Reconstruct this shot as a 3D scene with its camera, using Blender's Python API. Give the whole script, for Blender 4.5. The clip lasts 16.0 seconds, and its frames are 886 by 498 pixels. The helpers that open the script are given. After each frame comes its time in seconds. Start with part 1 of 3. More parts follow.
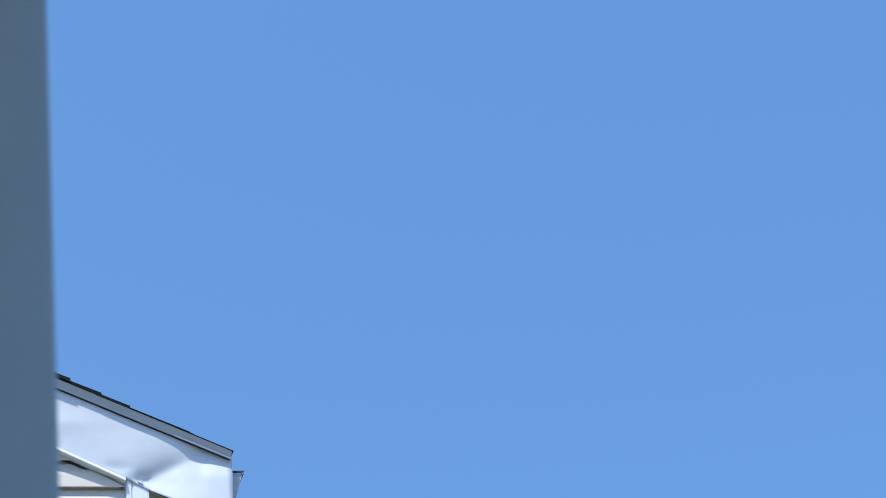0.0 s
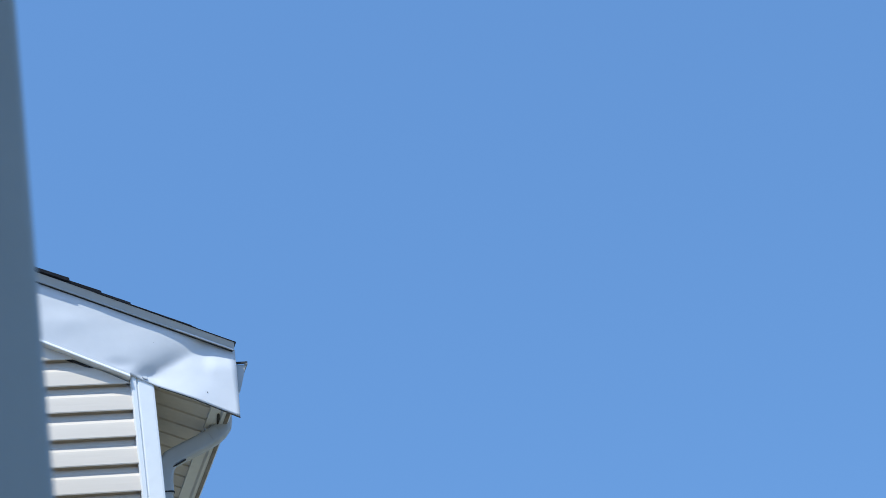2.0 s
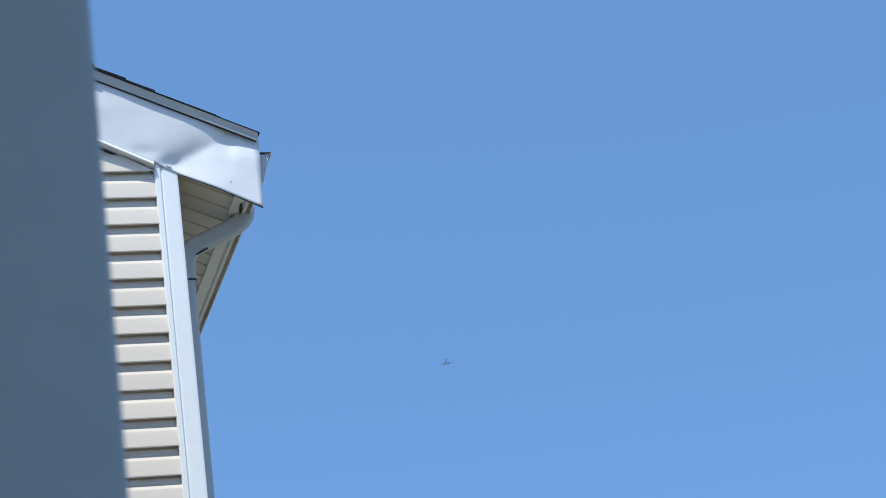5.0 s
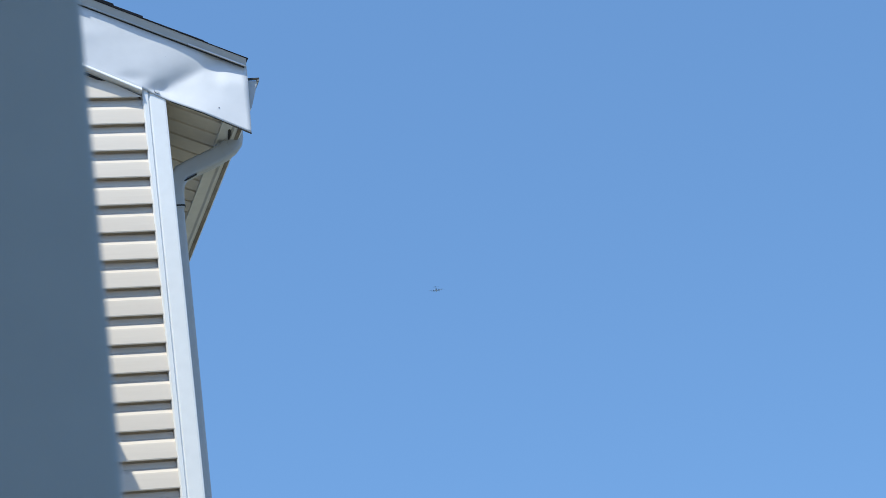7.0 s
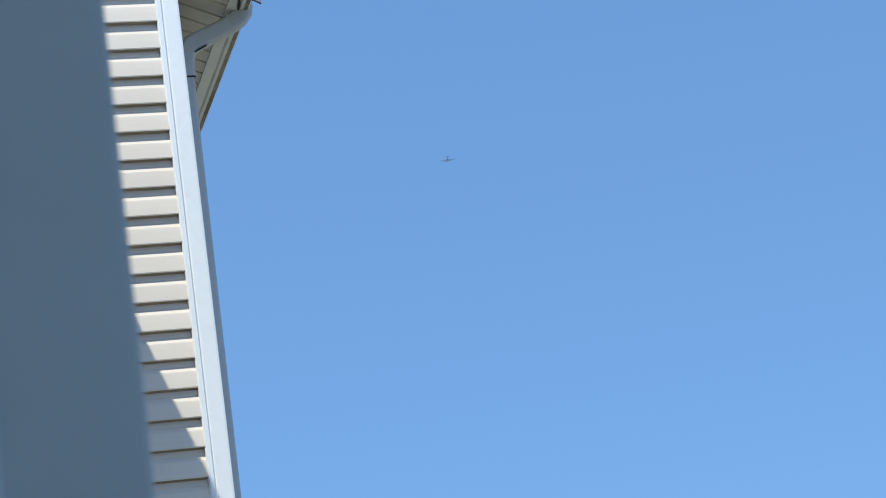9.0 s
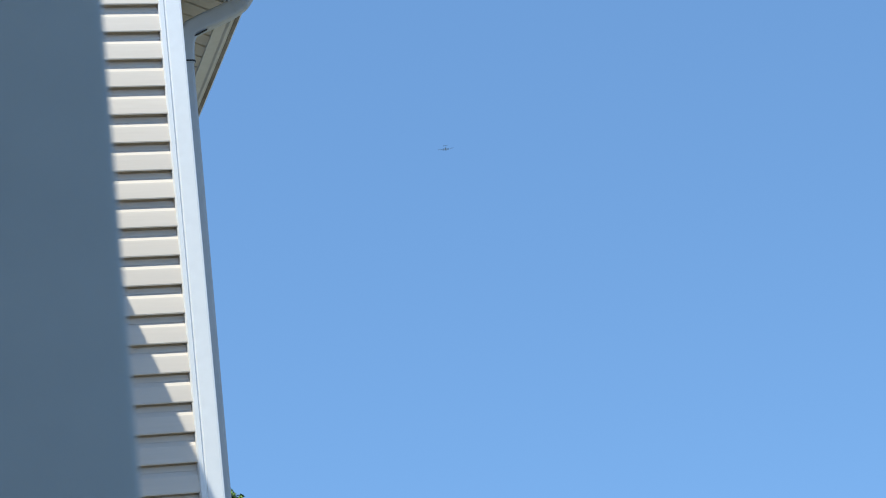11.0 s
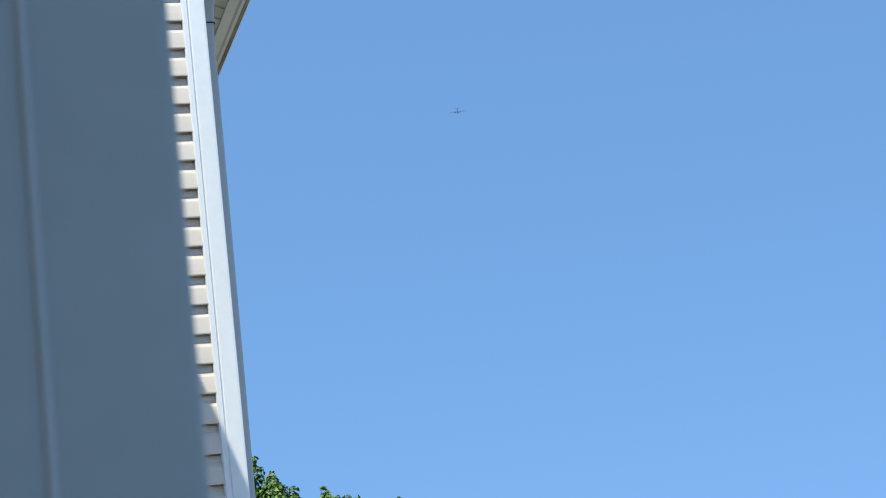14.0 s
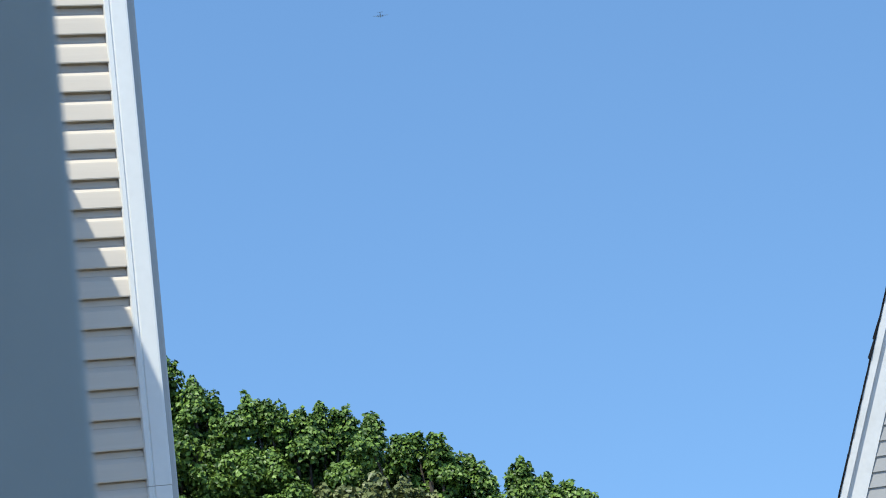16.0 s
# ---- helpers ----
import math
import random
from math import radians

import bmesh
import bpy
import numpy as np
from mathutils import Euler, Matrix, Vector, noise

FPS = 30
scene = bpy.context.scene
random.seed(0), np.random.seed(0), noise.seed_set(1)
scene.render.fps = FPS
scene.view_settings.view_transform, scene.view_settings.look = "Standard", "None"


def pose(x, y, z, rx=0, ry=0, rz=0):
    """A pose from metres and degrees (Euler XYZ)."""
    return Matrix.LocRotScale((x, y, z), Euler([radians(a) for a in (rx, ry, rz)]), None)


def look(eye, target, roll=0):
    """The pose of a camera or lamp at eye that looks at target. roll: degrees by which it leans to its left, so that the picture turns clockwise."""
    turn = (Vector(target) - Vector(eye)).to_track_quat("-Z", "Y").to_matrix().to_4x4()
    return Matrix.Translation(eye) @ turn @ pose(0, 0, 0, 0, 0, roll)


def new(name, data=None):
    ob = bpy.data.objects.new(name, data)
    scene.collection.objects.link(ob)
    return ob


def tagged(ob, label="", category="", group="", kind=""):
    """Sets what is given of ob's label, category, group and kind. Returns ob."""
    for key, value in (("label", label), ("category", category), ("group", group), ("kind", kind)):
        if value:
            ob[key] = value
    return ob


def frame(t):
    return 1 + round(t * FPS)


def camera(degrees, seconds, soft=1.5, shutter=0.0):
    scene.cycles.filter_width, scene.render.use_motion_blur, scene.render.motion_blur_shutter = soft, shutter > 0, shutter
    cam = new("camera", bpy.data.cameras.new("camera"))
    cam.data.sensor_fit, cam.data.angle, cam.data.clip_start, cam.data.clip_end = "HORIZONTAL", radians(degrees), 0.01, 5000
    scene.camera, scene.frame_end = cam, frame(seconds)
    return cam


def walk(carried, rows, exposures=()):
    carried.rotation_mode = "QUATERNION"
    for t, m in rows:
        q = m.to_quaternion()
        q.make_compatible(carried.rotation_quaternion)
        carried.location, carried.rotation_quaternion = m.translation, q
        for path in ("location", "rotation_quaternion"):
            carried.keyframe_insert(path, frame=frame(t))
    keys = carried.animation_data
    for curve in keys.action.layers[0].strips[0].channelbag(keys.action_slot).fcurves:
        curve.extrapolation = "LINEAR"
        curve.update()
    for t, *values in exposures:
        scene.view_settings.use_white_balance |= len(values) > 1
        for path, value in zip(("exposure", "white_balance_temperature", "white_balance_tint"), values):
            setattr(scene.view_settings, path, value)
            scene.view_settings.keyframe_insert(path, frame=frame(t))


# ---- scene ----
cam = camera(23.3136, 16.0, soft=0.62)
cam.data.dof.use_dof = True
cam.data.dof.focus_distance = 9.3
cam.data.dof.aperture_fstop = 15.0

PATH = [
    (0, look((-1.0754, -6.9762, 1.7613), (-0.5162, -5.3198, 2.7328), -7.30)),
    (0.5, look((-1.0798, -6.9754, 1.7618), (-0.5227, -5.3007, 2.7025), -7.73)),
    (1, look((-1.0669, -6.9761, 1.7623), (-0.4993, -5.2902, 2.6764), -7.89)),
    (1.5, look((-1.0664, -6.9765, 1.7623), (-0.5021, -5.2824, 2.6632), -8.76)),
    (2, look((-1.0626, -6.9782, 1.7614), (-0.5014, -5.2692, 2.6357), -9.88)),
    (2.5, look((-1.0650, -6.9780, 1.7616), (-0.4830, -5.2630, 2.6102), -9.51)),
    (3, look((-1.0708, -6.9788, 1.7588), (-0.4913, -5.2485, 2.5774), -9.26)),
    (3.5, look((-1.0794, -6.9756, 1.7572), (-0.5300, -5.2173, 2.5361), -8.88)),
    (4, look((-1.0827, -6.9725, 1.7614), (-0.5431, -5.1972, 2.5078), -8.21)),
    (6.5, look((-1.0869, -6.9875, 1.7494), (-0.5451, -5.1794, 2.4107), -7.76)),
    (7, look((-1.0850, -6.9890, 1.7482), (-0.5384, -5.1746, 2.3881), -8.04)),
    (7.5, look((-1.0808, -6.9932, 1.7473), (-0.5257, -5.1759, 2.3714), -8.71)),
    (8, look((-1.0813, -6.9997, 1.7435), (-0.5309, -5.1757, 2.3518), -8.94)),
    (8.5, look((-1.0858, -7.0006, 1.7422), (-0.5457, -5.1606, 2.3102), -8.51)),
    (9, look((-1.0883, -6.9974, 1.7426), (-0.5587, -5.1421, 2.2693), -8.28)),
    (11.5, look((-1.0839, -6.9863, 1.7555), (-0.5465, -5.1290, 2.2668), -5.45)),
    (12, look((-1.0962, -6.9832, 1.7573), (-0.5315, -5.1210, 2.2192), -3.14)),
    (12.5, look((-1.1084, -6.9946, 1.7508), (-0.5632, -5.1338, 2.2409), -3.92)),
    (13, look((-1.0895, -6.9978, 1.7499), (-0.5726, -5.1386, 2.2754), -5.96)),
    (13.5, look((-1.0953, -6.9929, 1.7508), (-0.5725, -5.1336, 2.2701), -6.85)),
    (14, look((-1.1137, -6.9908, 1.7493), (-0.5929, -5.1216, 2.2337), -6.73)),
    (14.5, look((-1.0898, -6.9879, 1.7464), (-0.5631, -5.1087, 2.1837), -7.09)),
    (15, look((-1.1021, -6.9964, 1.7476), (-0.5593, -5.1195, 2.1746), -7.10)),
    (15.5, look((-1.1005, -6.9985, 1.7469), (-0.5381, -5.1246, 2.1622), -6.77)),
    (16, look((-1.0919, -7.0033, 1.7428), (-0.5063, -5.1312, 2.1328), -6.92)),
]
walk(cam, PATH, [(0.0, 0.41, 5430, -1), (0.5, 0.41, 5430, -1), (1.0, 0.32, 5450, -1), (2.5, 0.32, 5480, -1), (4.0, 0.30, 5600, -1), (8.0, 0.34, 5800, -2), (16.0, 0.43, 5850, -3)])

# ---- light ----
SUN = Vector((-0.335, -0.44, 1.0)).normalized()
world = bpy.data.worlds.new("sky")
scene.world = world
world.use_nodes = True
wn = world.node_tree
sky = wn.nodes.new("ShaderNodeTexSky")
sky.sky_type = "NISHITA"
sky.sun_disc = False
sky.sun_elevation = math.asin(SUN.z)
sky.sun_rotation = math.atan2(SUN.x, SUN.y)
sky.altitude = 100
sky.air_density = 1.0
sky.dust_density = 0.4
sky.ozone_density = 3.55
background = wn.nodes["Background"]
background.inputs["Strength"].default_value = 0.182
wn.links.new(sky.outputs["Color"], background.inputs["Color"])
# a very clear day: the pale band at the horizon lies low
where = wn.nodes.new("ShaderNodeTexCoord")
lifted = wn.nodes.new("ShaderNodeVectorMath")
lifted.operation = "ADD"
lifted.inputs[1].default_value = (0, 0, 0.37)
unit = wn.nodes.new("ShaderNodeVectorMath")
unit.operation = "NORMALIZE"
wn.links.new(where.outputs["Generated"], lifted.inputs[0])
wn.links.new(lifted.outputs["Vector"], unit.inputs[0])
wn.links.new(unit.outputs["Vector"], sky.inputs["Vector"])

lamp = bpy.data.lights.new("sun", "SUN")
lamp.energy = 4.0
lamp.angle = radians(0.53)
lamp.color = (1.0, 0.87, 0.735)
sun = new("sun", lamp)
sun.matrix_world = look(SUN * 50, (0, 0, 0))


# ---- materials ----
def material(name, rough=0.5, metal=0.0):
    m = bpy.data.materials.new(name)
    m.use_nodes = True
    b = m.node_tree.nodes["Principled BSDF"]
    b.inputs["Roughness"].default_value = rough
    b.inputs["Metallic"].default_value = metal
    return m, m.node_tree, b


def surface(name, colour, rough=0.5, grain=60.0, stain=1.5, vary=0.12, dirt=(0.3, 0.27, 0.22), dirty=0.1,
            bump=0.05, piece=0.0, metal=0.0, stretch=(1, 1, 1)):
    """A painted or natural surface: base colour with fine grain, broad stains and a slight relief."""
    m, tree, b = material(name, rough, metal)
    n, l = tree.nodes, tree.links
    co = n.new("ShaderNodeTexCoord")
    mp = n.new("ShaderNodeMapping")
    mp.inputs["Scale"].default_value = stretch
    l.new(co.outputs["Object"], mp.inputs["Vector"])
    fine = n.new("ShaderNodeTexNoise")
    fine.inputs["Scale"].default_value = grain
    fine.inputs["Detail"].default_value = 4
    broad = n.new("ShaderNodeTexNoise")
    broad.inputs["Scale"].default_value = stain
    broad.inputs["Detail"].default_value = 5
    for t in (fine, broad):
        l.new(mp.outputs["Vector"], t.inputs["Vector"])
    ramp = n.new("ShaderNodeMapRange")
    ramp.inputs["From Min"].default_value, ramp.inputs["From Max"].default_value = 0.3, 0.7
    ramp.inputs["To Min"].default_value, ramp.inputs["To Max"].default_value = 1 - vary, 1 + vary
    l.new(fine.outputs["Fac"], ramp.inputs["Value"])
    tint = n.new("ShaderNodeVectorMath")
    tint.operation = "SCALE"
    tint.inputs[0].default_value = colour
    l.new(ramp.outputs["Result"], tint.inputs["Scale"])
    stained = n.new("ShaderNodeMapRange")
    stained.inputs["From Min"].default_value, stained.inputs["From Max"].default_value = 0.45, 0.75
    stained.inputs["To Min"].default_value, stained.inputs["To Max"].default_value = 0.0, dirty
    l.new(broad.outputs["Fac"], stained.inputs["Value"])
    mix = n.new("ShaderNodeMix")
    mix.data_type = "RGBA"
    l.new(stained.outputs["Result"], mix.inputs["Factor"])
    l.new(tint.outputs["Vector"], mix.inputs["A"])
    mix.inputs["B"].default_value = (*dirt, 1)
    out = mix.outputs["Result"]
    if piece:
        info = n.new("ShaderNodeObjectInfo")
        pr = n.new("ShaderNodeMapRange")
        pr.inputs["To Min"].default_value, pr.inputs["To Max"].default_value = 1 - piece, 1 + piece
        l.new(info.outputs["Random"], pr.inputs["Value"])
        ps = n.new("ShaderNodeVectorMath")
        ps.operation = "SCALE"
        l.new(out, ps.inputs[0])
        l.new(pr.outputs["Result"], ps.inputs["Scale"])
        out = ps.outputs["Vector"]
    l.new(out, b.inputs["Base Color"])
    if bump:
        bp = n.new("ShaderNodeBump")
        bp.inputs["Strength"].default_value = bump
        bp.inputs["Distance"].default_value = 0.004
        l.new(fine.outputs["Fac"], bp.inputs["Height"])
        l.new(bp.outputs["Normal"], b.inputs["Normal"])
    return m


def leaf_material(name, colour, light):
    """Leaves that let light through, each a little different."""
    m, tree, b = material(name, 0.42)
    b.inputs["Specular IOR Level"].default_value = 0.30
    n, l = tree.nodes, tree.links
    geo = n.new("ShaderNodeNewGeometry")
    ramp = n.new("ShaderNodeValToRGB")
    ramp.color_ramp.elements[0].color = (*colour, 1)
    ramp.color_ramp.elements[1].color = (*light, 1)
    l.new(geo.outputs["Random Per Island"], ramp.inputs["Fac"])
    l.new(ramp.outputs["Color"], b.inputs["Base Color"])
    thin = n.new("ShaderNodeBsdfTranslucent")
    l.new(ramp.outputs["Color"], thin.inputs["Color"])
    mix = n.new("ShaderNodeMixShader")
    mix.inputs["Fac"].default_value = 0.06
    l.new(b.outputs["BSDF"], mix.inputs[1])
    l.new(thin.outputs["BSDF"], mix.inputs[2])
    l.new(mix.outputs["Shader"], n["Material Output"].inputs["Surface"])
    return m


VINYL = surface("cream_vinyl", (0.655, 0.578, 0.492), 0.45, 40, 2.0, 0.018, (0.45, 0.40, 0.33), 0.08, 0.06, 0.02, stretch=(0.15, 1, 3))
WHITE_TRIM = surface("white_vinyl_trim", (0.80, 0.80, 0.80), 0.4, 30, 1.2, 0.02, (0.5, 0.48, 0.44), 0.08, 0.05)
RAKE_METAL = surface("white_painted_aluminium", (0.645, 0.645, 0.665), 0.38, 25, 2.5, 0.02, (0.55, 0.53, 0.5), 0.08, 0.03)
DRIP_METAL = surface("white_drip_edge_metal", (0.50, 0.51, 0.52), 0.4, 30, 3, 0.03, (0.4, 0.38, 0.35), 0.15, 0.03)
SHINGLE = surface("asphalt_shingle", (0.016, 0.017, 0.021), 0.95, 300, 6, 0.4, (0.035, 0.034, 0.034), 0.3, 0.6, 0.25)
SOFFIT = surface("cream_soffit_vinyl", (0.74, 0.68, 0.59), 0.5, 30, 2, 0.04, (0.35, 0.30, 0.24), 0.15, 0.05, 0.04)
GUTTER = surface("white_gutter_enamel", (0.74, 0.74, 0.73), 0.35, 30, 3, 0.03, (0.33, 0.28, 0.22), 0.3, 0.03)
WEATHERED = surface("weathered_shaded_metal", (0.20, 0.20, 0.20), 0.6, 60, 6, 0.15, (0.07, 0.065, 0.06), 0.5, 0.1)
STAIN = surface("gutter_grime", (0.22, 0.19, 0.155), 0.8, 40, 9, 0.3, (0.55, 0.53, 0.5), 0.6, 0.1, stretch=(1, 0.4, 1))
# white enamel darkened, so the shaded downspout's tone is in the paint
SPOUT = surface("shade_darkened_enamel", (0.47, 0.48, 0.49), 0.4, 30, 2, 0.03, (0.4, 0.38, 0.34), 0.12, 0.03)
# near-black for joints, and for lines where only shade lies
JOINT_SHADE = surface("joint_shade_black", (0.03, 0.03, 0.03), 0.8, 80, 5, 0.2, dirty=0.0)
# post paint toned grey-blue to carry the shade it stands in
POST_PAINT = surface("shade_toned_porch_paint", (0.352, 0.392, 0.402), 0.45, 18, 1.6, 0.03, (0.5, 0.48, 0.45), 0.1, 0.04)
# paler than the post: the bead's highlight is put into its paint
BEAD_PAINT = surface("glossy_highlight_paint", (0.46, 0.49, 0.49), 0.35, 18, 1.6, 0.03, (0.5, 0.48, 0.45), 0.1, 0.02)
PORCH_WOOD = surface("painted_porch_boards", (0.55, 0.54, 0.52), 0.6, 30, 1.5, 0.08, (0.25, 0.22, 0.2), 0.3, 0.1)
CONCRETE = surface("porch_concrete", (0.35, 0.34, 0.32), 0.85, 80, 1.2, 0.12, (0.18, 0.17, 0.15), 0.4, 0.2)
LAWN = surface("dry_mown_lawn", (0.215, 0.205, 0.142), 0.9, 40, 0.35, 0.3, (0.14, 0.13, 0.07), 0.5, 0.5)
GREY_VINYL = surface("grey_vinyl", (0.36, 0.352, 0.350), 0.5, 40, 1.5, 0.04, (0.3, 0.28, 0.26), 0.15, 0.1, 0.03, stretch=(1, 0.15, 3))
BRIGHT_TRIM = surface("aged_white_trim", (0.66, 0.655, 0.66), 0.5, 30, 4.0, 0.04, (0.42, 0.40, 0.37), 0.25, 0.05)
BARK = surface("maple_bark", (0.09, 0.072, 0.056), 0.95, 25, 2, 0.35, (0.07, 0.06, 0.05), 0.5, 0.9, stretch=(1, 1, 0.25))
# aircraft paints darkened and blued to hold the hazy silhouette look
PLANE_PAINT = surface("aircraft_hazed_grey", (0.10, 0.12, 0.17), 0.35, 2, 0.3, 0.03, dirty=0.1, bump=0)
PLANE_DARK = surface("aircraft_silhouette_blue", (0.035, 0.05, 0.10), 0.35, 2, 0.3, 0.05, dirty=0.05, bump=0)
PLANE_METAL = surface("aircraft_dull_metal", (0.16, 0.16, 0.17), 0.45, 2, 0.5, 0.05, dirty=0.1, bump=0, metal=0.6)
SHINGLE.node_tree.nodes["Principled BSDF"].inputs["Specular IOR Level"].default_value = 0.08
LEAF = leaf_material("maple_leaf", (0.016, 0.046, 0.006), (0.205, 0.305, 0.056))
SHRUB_LEAF = leaf_material("pale_shrub_leaf", (0.085, 0.105, 0.035), (0.22, 0.235, 0.085))


# ---- builders ----
def part(name, bm, mat, parent=None, label="", smooth=False):
    """Links a bmesh as one mesh object under a thing or a part."""
    me = bpy.data.meshes.new(name)
    bmesh.ops.recalc_face_normals(bm, faces=bm.faces[:])
    bm.to_mesh(me)
    bm.free()
    return link(name, me, mat, parent, label, smooth)


def link(name, me, mat, parent=None, label="", smooth=False):
    if not me.materials:
        me.materials.append(mat)
    if smooth:
        for p in me.polygons:
            p.use_smooth = True
    ob = new(name, me)
    ob.parent = parent
    if label:
        ob["label"] = label
    return ob


def empty(name, m, label, category, group="", kind=""):
    ob = new(name)
    ob.matrix_world = m
    ob.empty_display_size = 0.1
    return tagged(ob, label, category, group, kind)


def box(bm, lo, hi, bevel=0.0):
    r = bmesh.ops.create_cube(bm, size=1)
    for v in r["verts"]:
        v.co = Vector([(a + b) / 2 + c * (b - a) for a, b, c in zip(lo, hi, v.co)])
    if bevel:
        edges = list({e for v in r["verts"] for e in v.link_edges})
        bmesh.ops.bevel(bm, geom=edges, offset=bevel, segments=2, affect="EDGES", profile=0.5)
    return bm


def prism(bm, outline, axis, a, b):
    """An outline of two coordinates drawn out from a to b along the third axis."""
    def at(p, w):
        q = list(p)
        q.insert(axis, w)
        return q
    lo = [bm.verts.new(at(p, a)) for p in outline]
    hi = [bm.verts.new(at(p, b)) for p in outline]
    n = len(outline)
    for i in range(n):
        bm.faces.new((lo[i], lo[(i + 1) % n], hi[(i + 1) % n], hi[i]))
    bm.faces.new(lo)
    bm.faces.new(hi)
    return bm


def tube(bm, path, section, up=Vector((0, 1, 0))):
    """A section swept along a path, closed at both ends."""
    rings = []
    for i, p in enumerate(path):
        d = (Vector(path[min(i + 1, len(path) - 1)]) - Vector(path[max(i - 1, 0)])).normalized()
        s = d.cross(up).normalized()
        u = s.cross(d).normalized()
        rings.append([bm.verts.new(Vector(p) + s * a + u * b) for a, b in section])
    n = len(section)
    for r, q in zip(rings, rings[1:]):
        for i in range(n):
            bm.faces.new((r[i], r[(i + 1) % n], q[(i + 1) % n], q[i]))
    bm.faces.new(rings[0])
    bm.faces.new(rings[-1])
    return bm


def rounded(w, h, r, n=3):
    """A rectangle with rounded corners as a section."""
    out = []
    for cx, cy, a0 in ((w / 2 - r, h / 2 - r, 0), (-w / 2 + r, h / 2 - r, 90), (-w / 2 + r, -h / 2 + r, 180), (w / 2 - r, -h / 2 + r, 270)):
        for k in range(n + 1):
            a = radians(a0 + 90 * k / n)
            out.append((cx + r * math.cos(a), cy + r * math.sin(a)))
    return out


def circle(r, n=10):
    return [(r * math.cos(2 * math.pi * k / n), r * math.sin(2 * math.pi * k / n)) for k in range(n)]


def smoothstep(a, b, x):
    t = min(1, max(0, (x - a) / (b - a)))
    return t * t * (3 - 2 * t)


# ---- ground ----
bm = bmesh.new()
bmesh.ops.create_grid(bm, x_segments=60, y_segments=60, size=2500)
for v in bm.verts:
    v.co.z = 0.0
ground = part("ground", bm, LAWN)
tagged(ground, "patchy dry mown lawn reaching to the horizon", "ground", kind="structure")

# ---- the cream house ----
COURSE = 0.1016        # exposure of one siding course
FIRST = 3.0            # butt of course 0
PITCH = 0.45          # slope of the roof
RIDGE = -3.6           # x of the ridge
DEPTH = 9.0            # length of the house


def rake_top(x):
    return 4.950 - PITCH * (x - 0.372)


def rake_low(x):
    return 4.858 - 0.50 * (x + 0.009)


def rake_bottom(x):
    if x < 0.03:
        return rake_low(x)
    return rake_low(0.03) - 0.52 * (x - 0.03)


house = empty("house", pose(0, 0, 0), "cream vinyl-sided house with white trim and dark shingle roof", "house")
wall = part("gable_wall", prism(bmesh.new(), [(2 * RIDGE, 0.0), (0.06, 0.0), (0.06, rake_low(0.06) - 0.02), (RIDGE, rake_low(RIDGE) - 0.02), (2 * RIDGE, rake_low(0.06) - 0.02)],
                                1, 0.02, 0.16), VINYL, house, "plain sheathing behind cream lap siding")
part("side_wall", box(bmesh.new(), (0.0, 0.16, 0), (0.08, DEPTH, 4.72)), VINYL, house)
part("rear_wall", box(bmesh.new(), (2 * RIDGE, DEPTH - 0.16, 0), (0.0, DEPTH, 4.7)), VINYL, house)
part("far_wall", box(bmesh.new(), (2 * RIDGE, 0.16, 0), (2 * RIDGE + 0.1, DEPTH - 0.16, 4.7)), VINYL, house)

# roof deck and its two slopes
for side in (1, -1):
    bm = bmesh.new()
    ends = (RIDGE, 0.34) if side > 0 else (2 * RIDGE - 0.34, RIDGE)
    line = [(x, rake_top(x if side > 0 else 2 * RIDGE - x) - 0.012) for x in ends]
    prism(bm, [line[0], line[1], (line[1][0], line[1][1] - 0.10), (line[0][0], line[0][1] - 0.10)], 1, 0.0, DEPTH + 0.1)
    part("roof", bm, SHINGLE, house, "dark asphalt shingle roof slope")

# siding courses; each is a plank whose butt stands proud of the one below
for k in range(-30, 34):
    z0 = FIRST + COURSE * k
    z1 = z0 + COURSE + 0.006
    right = -0.0045
    lim = (rake_low(0) - 0.012 - z0) / 0.50
    right = min(right, lim)
    if right < 2 * RIDGE + 0.6 or z0 < 0.05:
        continue
    left = -3.9
    if right - left < 0.2:
        continue
    bm = bmesh.new()
    lap = 0.0145 + 0.0008 * math.sin(k * 1.7)
    cut = max(left + 0.1, min(right, (rake_low(0) - 0.012 - z1) / 0.50))
    prof = [(0.0185, z1), (0.0165, z1), (0.0165, z0 + COURSE - 0.0028), (0.0075, z0 + COURSE - 0.0032), (0.0060, z0 + 0.0785), (0.0025, z0 + 0.0755), (-0.0058, z0 + 0.0606), (-0.0066, z0 + 0.0594)]
    prof += [(-0.0066 - (lap - 0.0066) * (q / 8) ** 0.85, z0 + 0.0594 - 0.0554 * q / 8) for q in range(1, 9)]
    prof += [(-lap + 0.0012, z0), (-lap + 0.0062, z0 + 0.022), (0.0062, z0 + 0.022), (0.018, z0 + 0.002)]
    a = [bm.verts.new((left, y, z)) for y, z in prof]
    b = [bm.verts.new((right + (cut - right) * (z - z0) / (z1 - z0), y, z)) for y, z in prof]
    n = len(prof)
    for i in range(n):
        bm.faces.new((a[i], a[(i + 1) % n], b[(i + 1) % n], b[i]))
    bm.faces.new(a)
    bm.faces.new(b)
    part("plank", bm, VINYL, wall)

